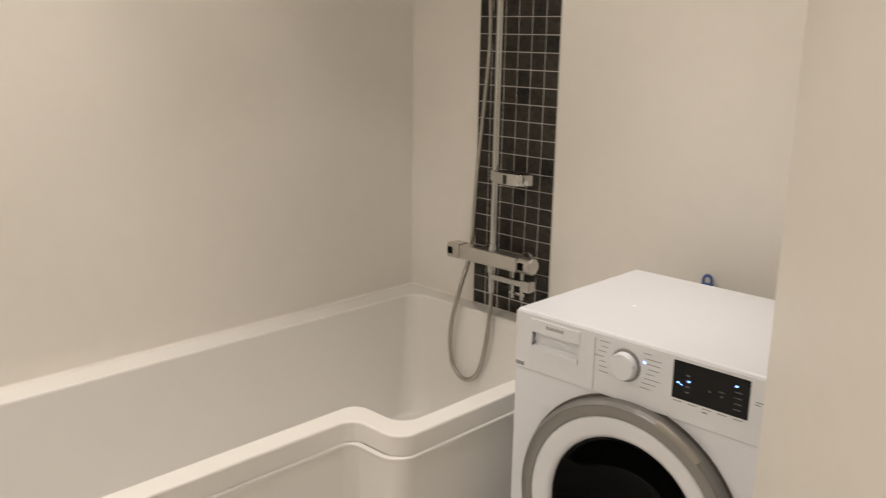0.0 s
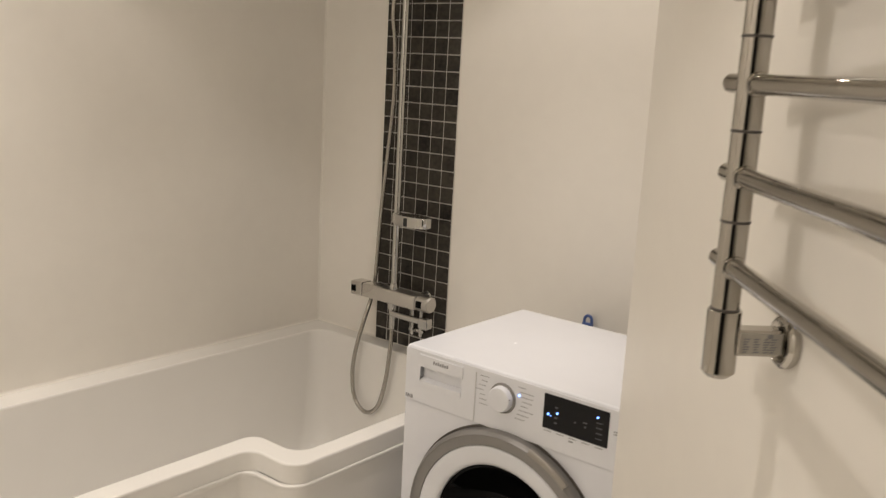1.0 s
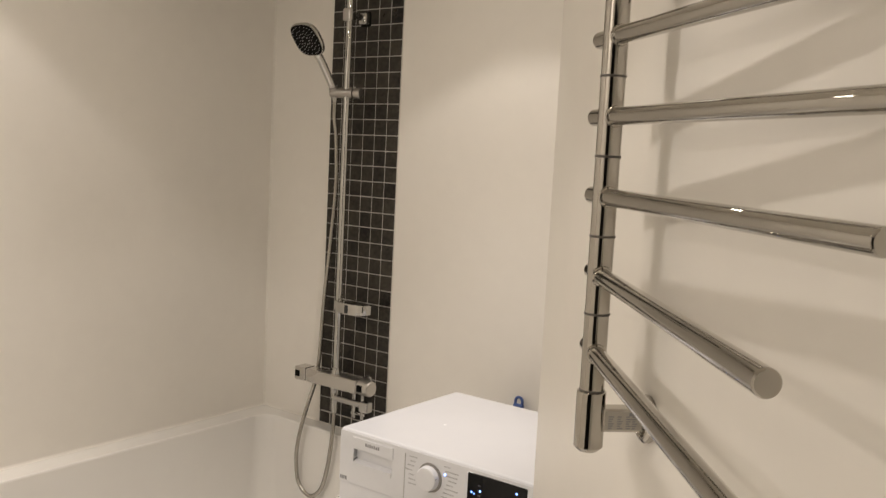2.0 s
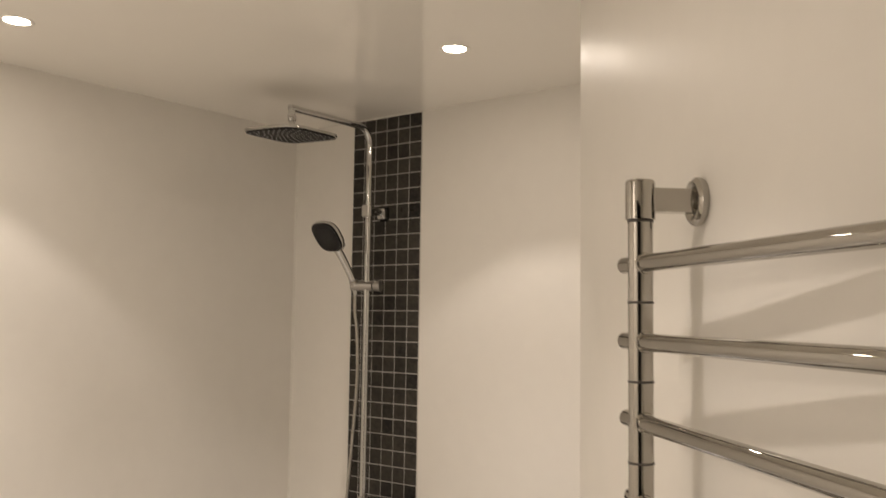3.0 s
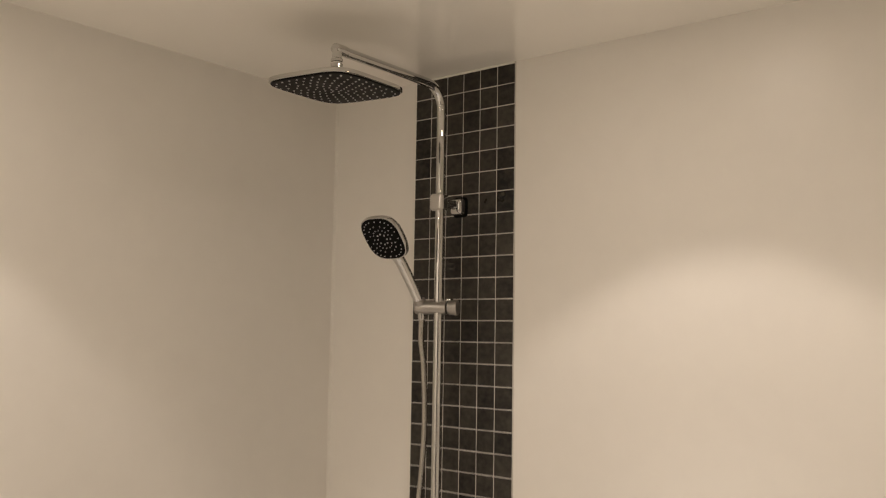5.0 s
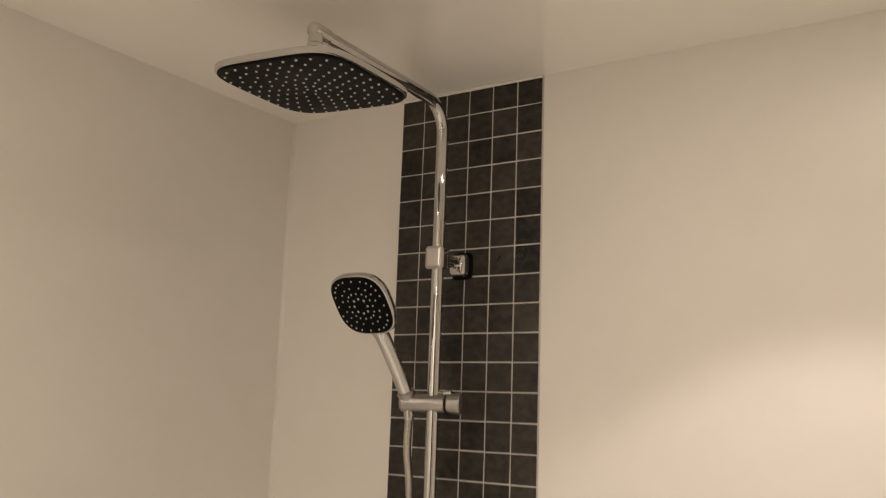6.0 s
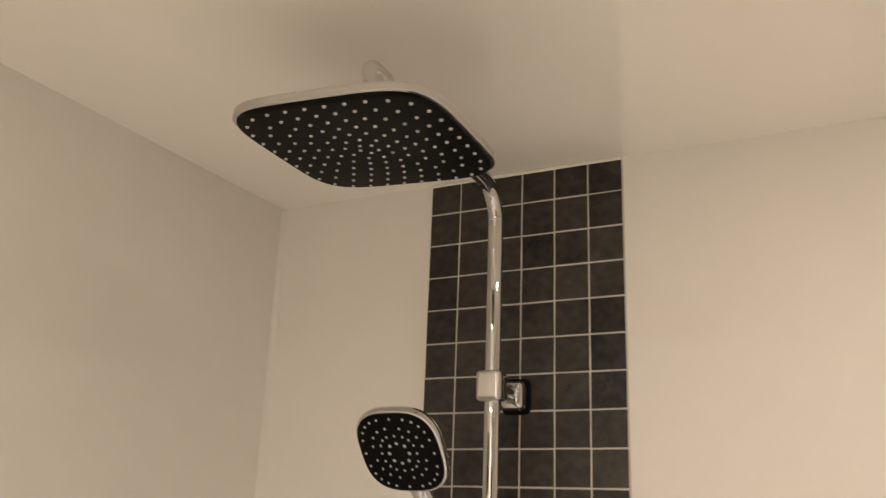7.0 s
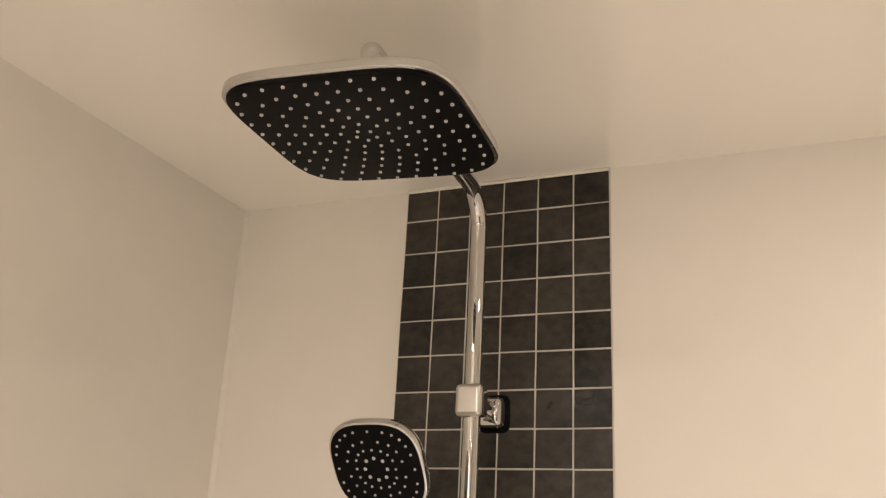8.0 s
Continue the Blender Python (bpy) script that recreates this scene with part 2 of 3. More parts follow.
fillet("trim_bath_west", (LEFT, -1.70, 0.557), (LEFT, 0, 0.557), (0.006, 0, 0), (0, 0, 0.006), "white silicone joint along the bath")
fillet("trim_bath_north", (LEFT, 0, 0.557), (0.27, 0, 0.557), (0, -0.006, 0), (0, 0, 0.006), "white silicone joint at the bath's end")


# ---- bathtub ----
RIM = 0.557


def bath_outline(back, near, narrow, wide, end, step, r1, r2, rc, z, q=7):
    """The bath's outline from its back corner: along the wall, round the near end, up the front with its double bend, along the end."""
    pts = []

    def arc(cx, cy, r, a0, a1, n=q):
        for k in range(n + 1):
            a = radians(a0 + (a1 - a0) * k / n)
            pts.append(Vector((cx + r * math.cos(a), cy + r * math.sin(a), z)))

    def line(p, s, n):
        for k in range(1, n):
            pts.append(Vector((p[0] + (s[0] - p[0]) * k / n, p[1] + (s[1] - p[1]) * k / n, z)))

    arc(back + rc, end - rc, rc, 90, 180)
    line((back, end - rc), (back, near + rc), 10)
    arc(back + rc, near + rc, rc, 180, 270)
    line((back + rc, near), (narrow - rc, near), 6)
    arc(narrow - rc, near + rc, rc, -90, 0)
    line((narrow, near + rc), (narrow, step - r1), 8)
    arc(narrow + r1, step - r1, r1, 180, 90, 9)
    line((narrow + r1, step), (wide - r2, step), 3)
    arc(wide - r2, step + r2, r2, -90, 0, 9)
    line((wide, step + r2), (wide, end - rc), 8)
    arc(wide - rc, end - rc, rc, 0, 90)
    line((wide - rc, end), (back + rc, end), 6)
    return pts


def bathtub():
    tub = thing("bathtub", (LEFT + 0.4, -0.85, FLOOR), "white acrylic shower bath with a wider curved end", "bathtub")
    B, N, E = LEFT + 0.001, -1.70, -0.001
    o = lambda d, z: bath_outline(B + d, N + d, 0.117 - d, 0.270 - d, E - d, -0.864 + d, max(0.040 + d, 0.005), max(0.050 - d, 0.005), 0.012, z)
    i = lambda d, z, rc: bath_outline(-0.500 + d, -1.61 + d, 0.055 - d, 0.213 - d, -0.068 - d, -0.802 + d, 0.040 + d * 0.6, max(0.050 - d * 0.4, 0.02), rc, z)
    rings = [o(0.012, 0.506), o(0.000, 0.509), o(0.000, RIM - 0.006), o(0.001, RIM - 0.0025), o(0.003, RIM - 0.0007), o(0.006, RIM),
             i(-0.006, RIM, 0.060), i(-0.003, RIM - 0.0008, 0.059), i(-0.001, RIM - 0.003, 0.058), i(0.0005, RIM - 0.008, 0.057),
             i(0.012, 0.40, 0.060), i(0.028, 0.24, 0.075), i(0.045, 0.175, 0.085), i(0.070, 0.150, 0.095), i(0.115, 0.140, 0.10)]
    part("shell", skin(bmesh.new(), rings, cap0=False), ACRYLIC, tub, smooth=60)
    a = lambda d, z: bath_outline(B + 0.004, N - d, 0.113 + d, 0.266 + d, E - 0.003, -0.868 - d, max(0.040 - d, 0.005), 0.050 + d, 0.012, z)
    part("apron", skin(bmesh.new(), [a(-0.012, FLOOR + 0.002), a(-0.004, 0.10), a(0.003, 0.490), a(0.008, 0.500), a(0.008, 0.505), a(0.006, 0.5075), a(-0.002, 0.5085)],
                       cap0=False, cap1=False), ACRYLIC, tub, "smooth white front panel of the bath", smooth=60)
    drain = part("drain", lathe((-0.40, -0.20, 0.137), (0, 0, 1), [(0, 0.034), (0.006, 0.034), (0.008, 0.031), (0.008, 0.024), (0.005, 0.022)]), CHROME, tub, "chrome drain")
    part("drain_plug", lathe((-0.40, -0.20, 0.141), (0, 0, 1), [(0, 0.019), (0.006, 0.019), (0.009, 0.014), (0.010, 0.003)]), CHROME, drain)
    return tub


bathtub()


# ---- washing machine ----
MX0, MX1, MY0, MY1, MZ = 0.390, 0.985, -0.631, -0.161, 0.832


def front_ring(cx, cz, profile, n=64, bm=None):
    """A ring turned round an axis that points out of the machine's front; profile: (distance in front, radius)."""
    return lathe((cx, MY0, cz), (0, -1, 0), profile, n, bm, cap0=False, cap1=False)


def prints(name, rects, y0, y1, mat, parent, label=""):
    """Small flat marks on the machine's front, each a piece of its own."""
    for x0, x1, z0, z1 in rects:
        part(name, box(x0, x1, y0, y1, z0, z1), mat, parent, label)


def bars(rects, y0, y1):
    bm = bmesh.new()
    for x0, x1, z0, z1 in rects:
        box(x0, x1, y0, y1, z0, z1, bm=bm)
    return bm


def washing_machine():
    wm = thing("washing_machine", ((MX0 + MX1) / 2, (MY0 + MY1) / 2, FLOOR), "white front-loading washing machine with a silver porthole ring", "washing machine")
    cx, cz = (MX0 + MX1) / 2 - 0.003, 0.451
    bb = box(MX0 - 0.003, MX1, MY0 + 0.010, MY1, 0.005, MZ - 0.027)
    bmesh.ops.delete(bb, geom=[f for f in bb.faces if f.normal.y < -0.9], context="FACES")
    bmesh.ops.bevel(bb, geom=[e for e in bb.edges if len(e.link_faces) == 2], offset=0.006, segments=2, affect="EDGES")
    part("body", bb, ENAMEL, wm)
    part("worktop", box(MX0 - 0.001, MX1 + 0.001, MY0 - 0.001, MY1 - 0.001, MZ - 0.026, MZ, 0.006, 3), ENAMEL, wm, "smooth white lid")
    fp = bmesh.new()
    ring, frame_pts = [], []
    x0, x1, z0, z1 = MX0 - 0.003, MX1 - 0.001, 0.085, 0.7012
    for k in range(64):
        ang = 2 * math.pi * k / 64
        c, sn = math.cos(ang), math.sin(ang)
        ring.append((cx + 0.178 * c, cz + 0.178 * sn))
        reach = min(((x1 if c > 0 else x0) - cx) / c if abs(c) > 1e-6 else 9, ((z1 if sn > 0 else z0) - cz) / sn if abs(sn) > 1e-6 else 9)
        frame_pts.append((cx + reach * c, cz + reach * sn))
    for cxx, czz in ((x0, z0), (x1, z0), (x0, z1), (x1, z1)):
        near = min(range(64), key=lambda k: (frame_pts[k][0] - cxx) ** 2 + (frame_pts[k][1] - czz) ** 2)
        frame_pts[near] = (cxx, czz)
    inset = lambda d: [(x + (d if x < cx else -d) * (abs(x - cx) > 0.29), z + (d if z < cz else -d) * (abs(z - cz) > 0.24)) for x, z in frame_pts]
    at = lambda pts, y: [Vector((x, y, z)) for x, z in pts]
    skin(fp, [at(ring, MY0 + 0.012), at(ring, MY0 + 0.001), at(inset(0.004), MY0 + 0.001), at(inset(0.001), MY0 + 0.0025), at(frame_pts, MY0 + 0.005), at(frame_pts, MY0 + 0.012)], cap0=False, cap1=False)
    part("front_panel", fp, ENAMEL, wm)
    part("plinth", box(MX0 + 0.003, MX1 - 0.003, MY0 + 0.004, MY0 + 0.012, 0.008, 0.081, 0.003), PLASTIC, wm)
    pb = bmesh.new()
    hx0, hx1, hz0, hz1 = 0.433, 0.553, 0.752, 0.7885
    for x0, x1, z0, z1 in ((MX0, hx0, 0.702, MZ - 0.006), (hx1, MX1, 0.702, MZ - 0.006), (hx0, hx1, 0.702, hz0), (hx0, hx1, hz1, MZ - 0.006)):
        box(x0, x1, MY0 - 0.003, MY0 + 0.014, z0, z1, bm=pb)
    bmesh.ops.remove_doubles(pb, verts=pb.verts, dist=0.0001)
    panel = part("control_panel", pb, PLASTIC, wm, "white plastic control panel")
    part("panel_seam", box(0.5915, 0.5930, MY0 - 0.0046, MY0, 0.705, MZ - 0.016), SEAM, panel)
    f = MY0 - 0.003
    drawer = part("detergent_drawer", box(0.430, 0.5565, f - 0.0028, f + 0.002, 0.7895, 0.8180, 0.0018), PLASTIC, wm, "white detergent drawer with a recessed grip")
    part("grip_recess", box(hx0 + 0.0005, hx1 - 0.0005, f + 0.0125, f + 0.0165, hz0 + 0.0005, hz1 - 0.0005), PLASTIC, drawer)
    rb = bmesh.new()
    skin(rb, [[Vector((x, y, z)) for y, z in ((f - 0.0016, 0.7440), (f - 0.0020, 0.7555), (f + 0.0005, 0.7575), (f + 0.0124, 0.7610), (f + 0.0124, 0.7530), (f + 0.0005, 0.7500))] for x in (hx0 + 0.0006, hx1 - 0.0006)])
    part("grip_lip", rb, PLASTIC, drawer)
    part("maker_mark", bars([(0.472 + 0.0065 * k, 0.4765 + 0.0065 * k, 0.803, 0.8105 - 0.0015 * (k % 2)) for k in range(7)], f - 0.0034, f - 0.0020), INK, drawer, "small dark maker's mark")
    dial = part("dial", lathe((0.665, f, 0.777), (0, -1, 0), [(0, 0.031), (0.002, 0.031), (0.003, 0.0285), (0.014, 0.0275), (0.017, 0.0255), (0.018, 0.020)], 40), PLASTIC, wm, "round white programme dial")
    part("dial_ring", lathe((0.665, f, 0.777), (0, -1, 0), [(0.0, 0.0335), (0.003, 0.0325), (0.004, 0.030), (0.004, 0.028)], 40, cap0=False, cap1=False), SILVER, dial)
    part("dial_pointer", box(0.690, 0.692, f - 0.015, f - 0.006, 0.781, 0.784), INK, dial)
    left = [(0.628 - 0.004 * (3 - abs(3 - k)) - 0.024 + 0.004 * ((k * 5) % 3), 0.627 - 0.004 * (3 - abs(3 - k)), 0.8120 - 0.0105 * k, 0.8132 - 0.0105 * k) for k in range(7)]
    right = [(0.703 + 0.004 * (3 - abs(3 - k)), 0.703 + 0.004 * (3 - abs(3 - k)) + 0.018 + 0.006 * ((k * 3) % 4), 0.8120 - 0.0100 * k, 0.8132 - 0.0100 * k) for k in range(8)]
    prints("programme_name", left + right, f - 0.0006, f + 0.001, INK, panel)
    part("indicator", bars([(0.7045, 0.7085, 0.7925, 0.7960)], f - 0.0012, f + 0.001), BLUE_LED, panel, "lit blue indicator")
    disp = part("display", box(0.768, 0.919, f - 0.0016, f + 0.003, 0.744, 0.8185, 0.0012, 1), DISPLAY, wm, "glossy black touch display")
    prints("display_light", [(0.779, 0.7825, 0.775, 0.778), (0.8005, 0.804, 0.7815, 0.785), (0.786, 0.788, 0.773, 0.775), (0.892, 0.896, 0.8005, 0.8035)], f - 0.0024, f - 0.0015, BLUE_LED, disp, "lit blue point")
    prints("display_symbol", [(0.796, 0.803, 0.793 - 0.011 * k, 0.796 - 0.011 * k) for k in range(4)] + [(0.842, 0.846, 0.775, 0.778), (0.862, 0.872, 0.781, 0.783), (0.866, 0.870, 0.772, 0.775)]
                                     + [(0.892, 0.906, 0.790 - 0.011 * k, 0.792 - 0.011 * k) for k in range(4)], f - 0.0022, f - 0.0015, DIM, disp)
    prints("display_caption", [(0.772 + 0.030 * k, 0.790 + 0.030 * k, 0.7385, 0.7400) for k in range(5)] + [(0.832, 0.842, 0.731, 0.734), (0.930, 0.944, 0.782, 0.784), (0.930, 0.940, 0.777, 0.779)], f - 0.0006, f + 0.001, INK, panel)
    part("sticker", bars([(0.393, 0.3965, 0.706, 0.7145), (0.398, 0.403, 0.706, 0.7145), (0.4045, 0.407, 0.706, 0.7145), (0.4085, 0.414, 0.706, 0.7145)], f - 0.0006, f + 0.001), INK, panel, "small dark sticker")
    door = part("door", front_ring(cx, cz, [(0.0, 0.255), (0.014, 0.254), (0.021, 0.250), (0.025, 0.244), (0.026, 0.226), (0.024, 0.221), (0.0, 0.220)]), SILVER, wm, "silver porthole ring", smooth=50)
    part("edge_bead", front_ring(cx, cz, [(0.0225, 0.2480), (0.0258, 0.2460), (0.0266, 0.2448), (0.0258, 0.2434)]), SILVER, door, smooth=60)
    # raised dark band painted for the shade between door and front
    part("door_gap_shade", front_ring(cx, cz, [(-0.0005, 0.2605), (0.0015, 0.2595), (0.0015, 0.250), (-0.0005, 0.248)]), RING_DARK, door)
    part("inner_ring", front_ring(cx, cz, [(0.0, 0.2215), (0.022, 0.2205), (0.0255, 0.216), (0.022, 0.186), (0.014, 0.175), (-0.004, 0.173)]), PLASTIC, door, "white inner ring", smooth=50)
    part("porthole_glass", lathe((cx, MY0, cz), (0, -1, 0), [(0.004, 0.1745), (0.014, 0.172), (0.010, 0.164), (-0.030, 0.138), (-0.068, 0.092), (-0.082, 0.045), (-0.084, 0.004)], 64, cap0=False), DOOR_GLASS, door, "dark bowl-shaped porthole glass", smooth=60)
    hb = bmesh.new()
    rim = []
    for k in range(15):
        ang = radians(50 + 24 * k / 14)
        d = Vector((math.cos(ang), 0, math.sin(ang)))
        c = Vector((cx, MY0 - 0.024, cz))
        rim.append([c + d * 0.2565 + Vector((0, 0.008, 0)), c + d * 0.2560 + Vector((0, 0.000, 0)), c + d * 0.249 - Vector((0, 0.004, 0)), c + d * 0.243 - Vector((0, 0.0035, 0)), c + d * 0.244 + Vector((0, 0.006, 0))])
    part("door_catch", skin(hb, rim), GREY_SATIN, door, "bright door grip")
    part("filter_flap", box(MX1 - 0.14, MX1 - 0.03, MY0 + 0.001, MY0 + 0.006, 0.018, 0.070, 0.002), PLASTIC, wm)
    for fx in (MX0 + 0.05, MX1 - 0.05):
        for fy in (MY0 + 0.06, MY1 - 0.06):
            part("foot", lathe((fx, fy, FLOOR), (0, 0, 1), [(0, 0.020), (0.006, 0.021), (0.012, 0.012), (0.022, 0.012)], 16), DARK, wm)
    return wm


washing_machine()


# ---- shower column ----
PX, PY = -0.1562, -0.080
HX, HY, HZ = -0.1276, -0.4500, 2.1045
ROSE_X, ROSE_Y, ROSE_TURN = 0.1092, 0.1088, radians(4.0)


def nozzle(mesh, at, parent):
    """One small rubber nozzle; alike ones share a mesh."""
    ob = new("nozzle", mesh)
    ob.parent = parent
    ob.location = Vector(at) - parent.parent.location
    return ob


def shower_column():
    sc = thing("shower_column", (PX, -0.03, 0.74), "chrome shower column with a square overhead rose and bath mixer", "shower")
    top = 2.197
    bend = [(PX, PY, 0.77), (PX, PY, 1.3), (PX, PY, 1.8), (PX, PY, top - 0.075)]
    for k in range(1, 9):
        a = radians(90 * k / 8)
        bend.append((PX + 0.003 * k / 8, PY - 0.056 * (1 - math.cos(a)), top - 0.056 + 0.056 * math.sin(a) - 0.002 - 0.001 * k / 8))
    bend += [(PX + 0.010, -0.22, 2.192), (HX - 0.003, HY + 0.012, 2.1865)]
    part("riser_pipe", tube(bend, 0.0107, 24), CHROME, sc, "slim chrome riser bent into the overhead arm", smooth=60)
    part("arm_tip", lathe((HX - 0.002, HY + 0.026, 2.1868), (0.07, -1, -0.03), [(0, 0.0107), (0.004, 0.0112), (0.030, 0.0114), (0.0335, 0.0100), (0.0345, 0.005)], 24), CHROME, sc)
    part("swivel", lathe((HX, HY, HZ + 0.020), (0, 0, 1), [(-0.008, 0.019), (-0.004, 0.018), (-0.001, 0.0095), (0.022, 0.0090), (0.023, 0.0120), (0.030, 0.0125), (0.031, 0.0100), (0.034, 0.0100), (0.035, 0.0122), (0.040, 0.0122), (0.042, 0.0105), (0.060, 0.0100)], 24), CHROME, sc)
    # overhead rose
    def turned(x, y, z):
        c, sn = math.cos(ROSE_TURN), math.sin(ROSE_TURN)
        return Vector((HX + x * c - y * sn, HY + x * sn + y * c, z - 0.035 * x + 0.0125 * y))

    sq = lambda s, z, p=4.8: [turned(x, y, z) for x, y in squircle(0, 0, ROSE_X * s, ROSE_Y * s, p, 88)]
    rose = part("overhead_rose", skin(bmesh.new(), [sq(0.955, HZ + 0.0005), sq(0.985, HZ + 0.001), sq(1.0, HZ + 0.0022), sq(1.0, HZ + 0.0088), sq(0.994, HZ + 0.0100), sq(0.97, HZ + 0.0106), sq(0.5, HZ + 0.0125), sq(0.15, HZ + 0.0138)]), CHROME, sc, "square chrome rose with rounded corners", smooth=50)
    part("spray_face", skin(bmesh.new(), [sq(0.972, HZ + 0.002), sq(0.968, HZ - 0.0015), sq(0.93, HZ - 0.0025), sq(0.4, HZ - 0.003)]), BLACK, rose, "black rubber spray face", smooth=50)
    spray = mesh_of("nozzle", lathe((0, 0, 0), (0, 0, -1), [(0, 0.0018), (0.002, 0.0017), (0.0026, 0.0010)], 8), NOZZLE)
    for ring, count in ((0.90, 34), (0.755, 29), (0.61, 24), (0.47, 19), (0.335, 14), (0.21, 9), (0.09, 5)):
        for x, y in even(squircle(0, 0, ROSE_X * ring, ROSE_Y * ring, 2.0 + 2.8 * ring, 240), count, ring * 4.3):
            nozzle(spray, turned(x, y, HZ - 0.002), rose)
    # upper wall clamp
    cz = 1.922
    clamp = part("wall_clamp", box(PX - 0.017, PX + 0.017, PY - 0.018, PY - 0.006, cz - 0.020, cz + 0.020, 0.006, 3), SATIN, sc, "square satin chrome wall clamp")
    part("clamp_jaw", box(PX - 0.0155, PX + 0.0155, PY - 0.008, PY + 0.014, cz - 0.018, cz + 0.018, 0.004), CHROME, clamp)
    part("clamp_stem", lathe((PX, PY + 0.010, cz), (0, 1, 0), [(0, 0.011), (0.030, 0.010), (0.052, 0.012)], 20), CHROME, clamp)
    pad = lambda k, y: [Vector((x, y, z)) for x, z in squircle(PX + 0.002, cz - 0.003, 0.0175 * k, 0.020 * k, 5.0, 40)]
    part("clamp_plate", skin(bmesh.new(), [pad(1.0, -0.0035), pad(1.0, -0.016), pad(0.94, -0.022), pad(0.78, -0.0265), pad(0.5, -0.0285), pad(0.2, -0.029)]), CHROME, clamp, smooth=60)
    # black pad added behind the plate for its shadow and dark reflection
    part("clamp_shade_pad", skin(bmesh.new(), [pad(1.22, -0.0030), pad(1.22, -0.0065), pad(1.16, -0.0075), pad(0.9, -0.0075)]), BLACK, clamp, "black pad standing in for shade and reflection round the plate", smooth=60)
    # sliding holder
    sz = 1.678
    way = Vector((0.937, 0.350, 0.0)).normalized()
    mid = Vector((PX, PY, sz))
    slider = part("sliding_holder", lathe(mid - way * 0.056, way, [(-0.0005, 0.0110), (0, 0.0125), (0.002, 0.0150), (0.006, 0.0162), (0.060, 0.0162), (0.076, 0.0155), (0.077, 0.0140)], 32), GREY_SATIN, sc, "satin grey sliding holder")
    part("holder_knob", lathe(mid + way * 0.0235, way, [(0, 0.0140), (0.002, 0.0158), (0.014, 0.0168), (0.021, 0.0180), (0.0235, 0.0170), (0.024, 0.010)], 32), GREY_SATIN, slider)
    part("holder_cradle", lathe(mid - way * 0.042 + Vector((0, -0.002, 0.004)), (-0.05, -0.45, 0.88), [(0, 0.0140), (0.014, 0.0150), (0.0155, 0.0135)], 24), GREY_SATIN, slider)
    part("holder_lever", box(PX + 0.006, PX + 0.030, PY + 0.006, PY + 0.020, sz + 0.010, sz + 0.021, 0.003), CHROME, slider, "small chrome release lever")
    # soap holder on the riser
    oz = 0.995
    puck = lambda k, z: [Vector((x, y, z)) for x, y in squircle(PX + 0.068, PY - 0.004, 0.068 * k, 0.032 * k, 2.6, 48)]
    soap = part("soap_holder", skin(bmesh.new(), [puck(0.94, oz - 0.017), puck(1.0, oz - 0.014), puck(1.0, oz + 0.013), puck(0.95, oz + 0.016), puck(0.70, oz + 0.012), puck(0.3, oz + 0.011)]), CHROME, sc, "oval chrome soap holder on the riser", smooth=50)
    # solid dark block; its colour stands in for the shade inside the slot
    part("holder_slot_shade", box(PX + 0.058, PX + 0.073, PY - 0.0375, PY - 0.022, oz - 0.0145, oz + 0.012, 0.002), DARK, soap)
    part("holder_ring", lathe((PX, PY, oz - 0.016), (0, 0, 1), [(0, 0.0135), (0.002, 0.0155), (0.030, 0.0155), (0.032, 0.0135)], 24), CHROME, soap)
    # mixer
    mz, my = 0.743, -0.078
    mixer = part("mixer_body", box(PX - 0.122, PX + 0.106, my - 0.025, my + 0.025, mz - 0.0225, mz + 0.0225, 0.006, 3), SATIN, sc, "satin chrome bath mixer")
    for side, x0, x1, bx in ((-1, PX - 0.172, PX - 0.123, PX - 0.168), (1, PX + 0.107, PX + 0.156, PX + 0.112)):
        if side > 0:
            kb = lathe((x0, my, mz), (1, 0, 0), [(0, 0.0235), (0.002, 0.0252), (0.044, 0.0252), (0.048, 0.022), (0.049, 0.010)], 32)
        else:
            kb = box(x0, x1 + 0.0005, my - 0.0255, my + 0.0255, mz - 0.023, mz + 0.023, 0.0055, 3)
        knob = part("mixer_knob", kb, SATIN, mixer)
        part("knob_button", box(bx, bx + 0.022, my - 0.0268, my - 0.020, mz - 0.011, mz + 0.011, 0.002), BLACK, knob, "black button")
    for sx in (-0.075, 0.075):
        part("wall_union", lathe((PX + sx, -0.004, mz), (0, -1, 0), [(0, 0.0200), (0.004, 0.0200), (0.008, 0.017), (0.016, 0.0155), (0.052, 0.0155)], 28), CHROME, mixer)
    part("pipe_collar", lathe((PX, PY, mz + 0.020), (0, 0, 1), [(0, 0.015), (0.012, 0.015), (0.016, 0.0125), (0.024, 0.0125)], 24), CHROME, mixer)
    part("outlet", lathe((PX - 0.004, my, mz - 0.018), (0, 0, -1), [(0, 0.015), (0.026, 0.015), (0.030, 0.012), (0.040, 0.012)], 24), CHROME, mixer)
    spout = part("spout", box(PX + 0.004, PX + 0.130, my - 0.026, my - 0.004, mz - 0.062, mz - 0.044, 0.006, 3), CHROME, mixer, "flat chrome swivel spout")
    part("spout_tip", box(PX + 0.126, PX + 0.164, my - 0.030, my, mz - 0.074, mz - 0.040, 0.006, 3), CHROME, spout)
    for px in (0.034, 0.070):
        part("supply_pipe", rod((PX + px, -0.022, mz - 0.130), (PX + px, -0.022, mz - 0.020), 0.0075), CHROME, mixer)
    part("supply_bridge", box(PX + 0.022, PX + 0.084, -0.028, -0.014, mz - 0.118, mz - 0.107, 0.003), CHROME, mixer)
    return sc


shower_column()


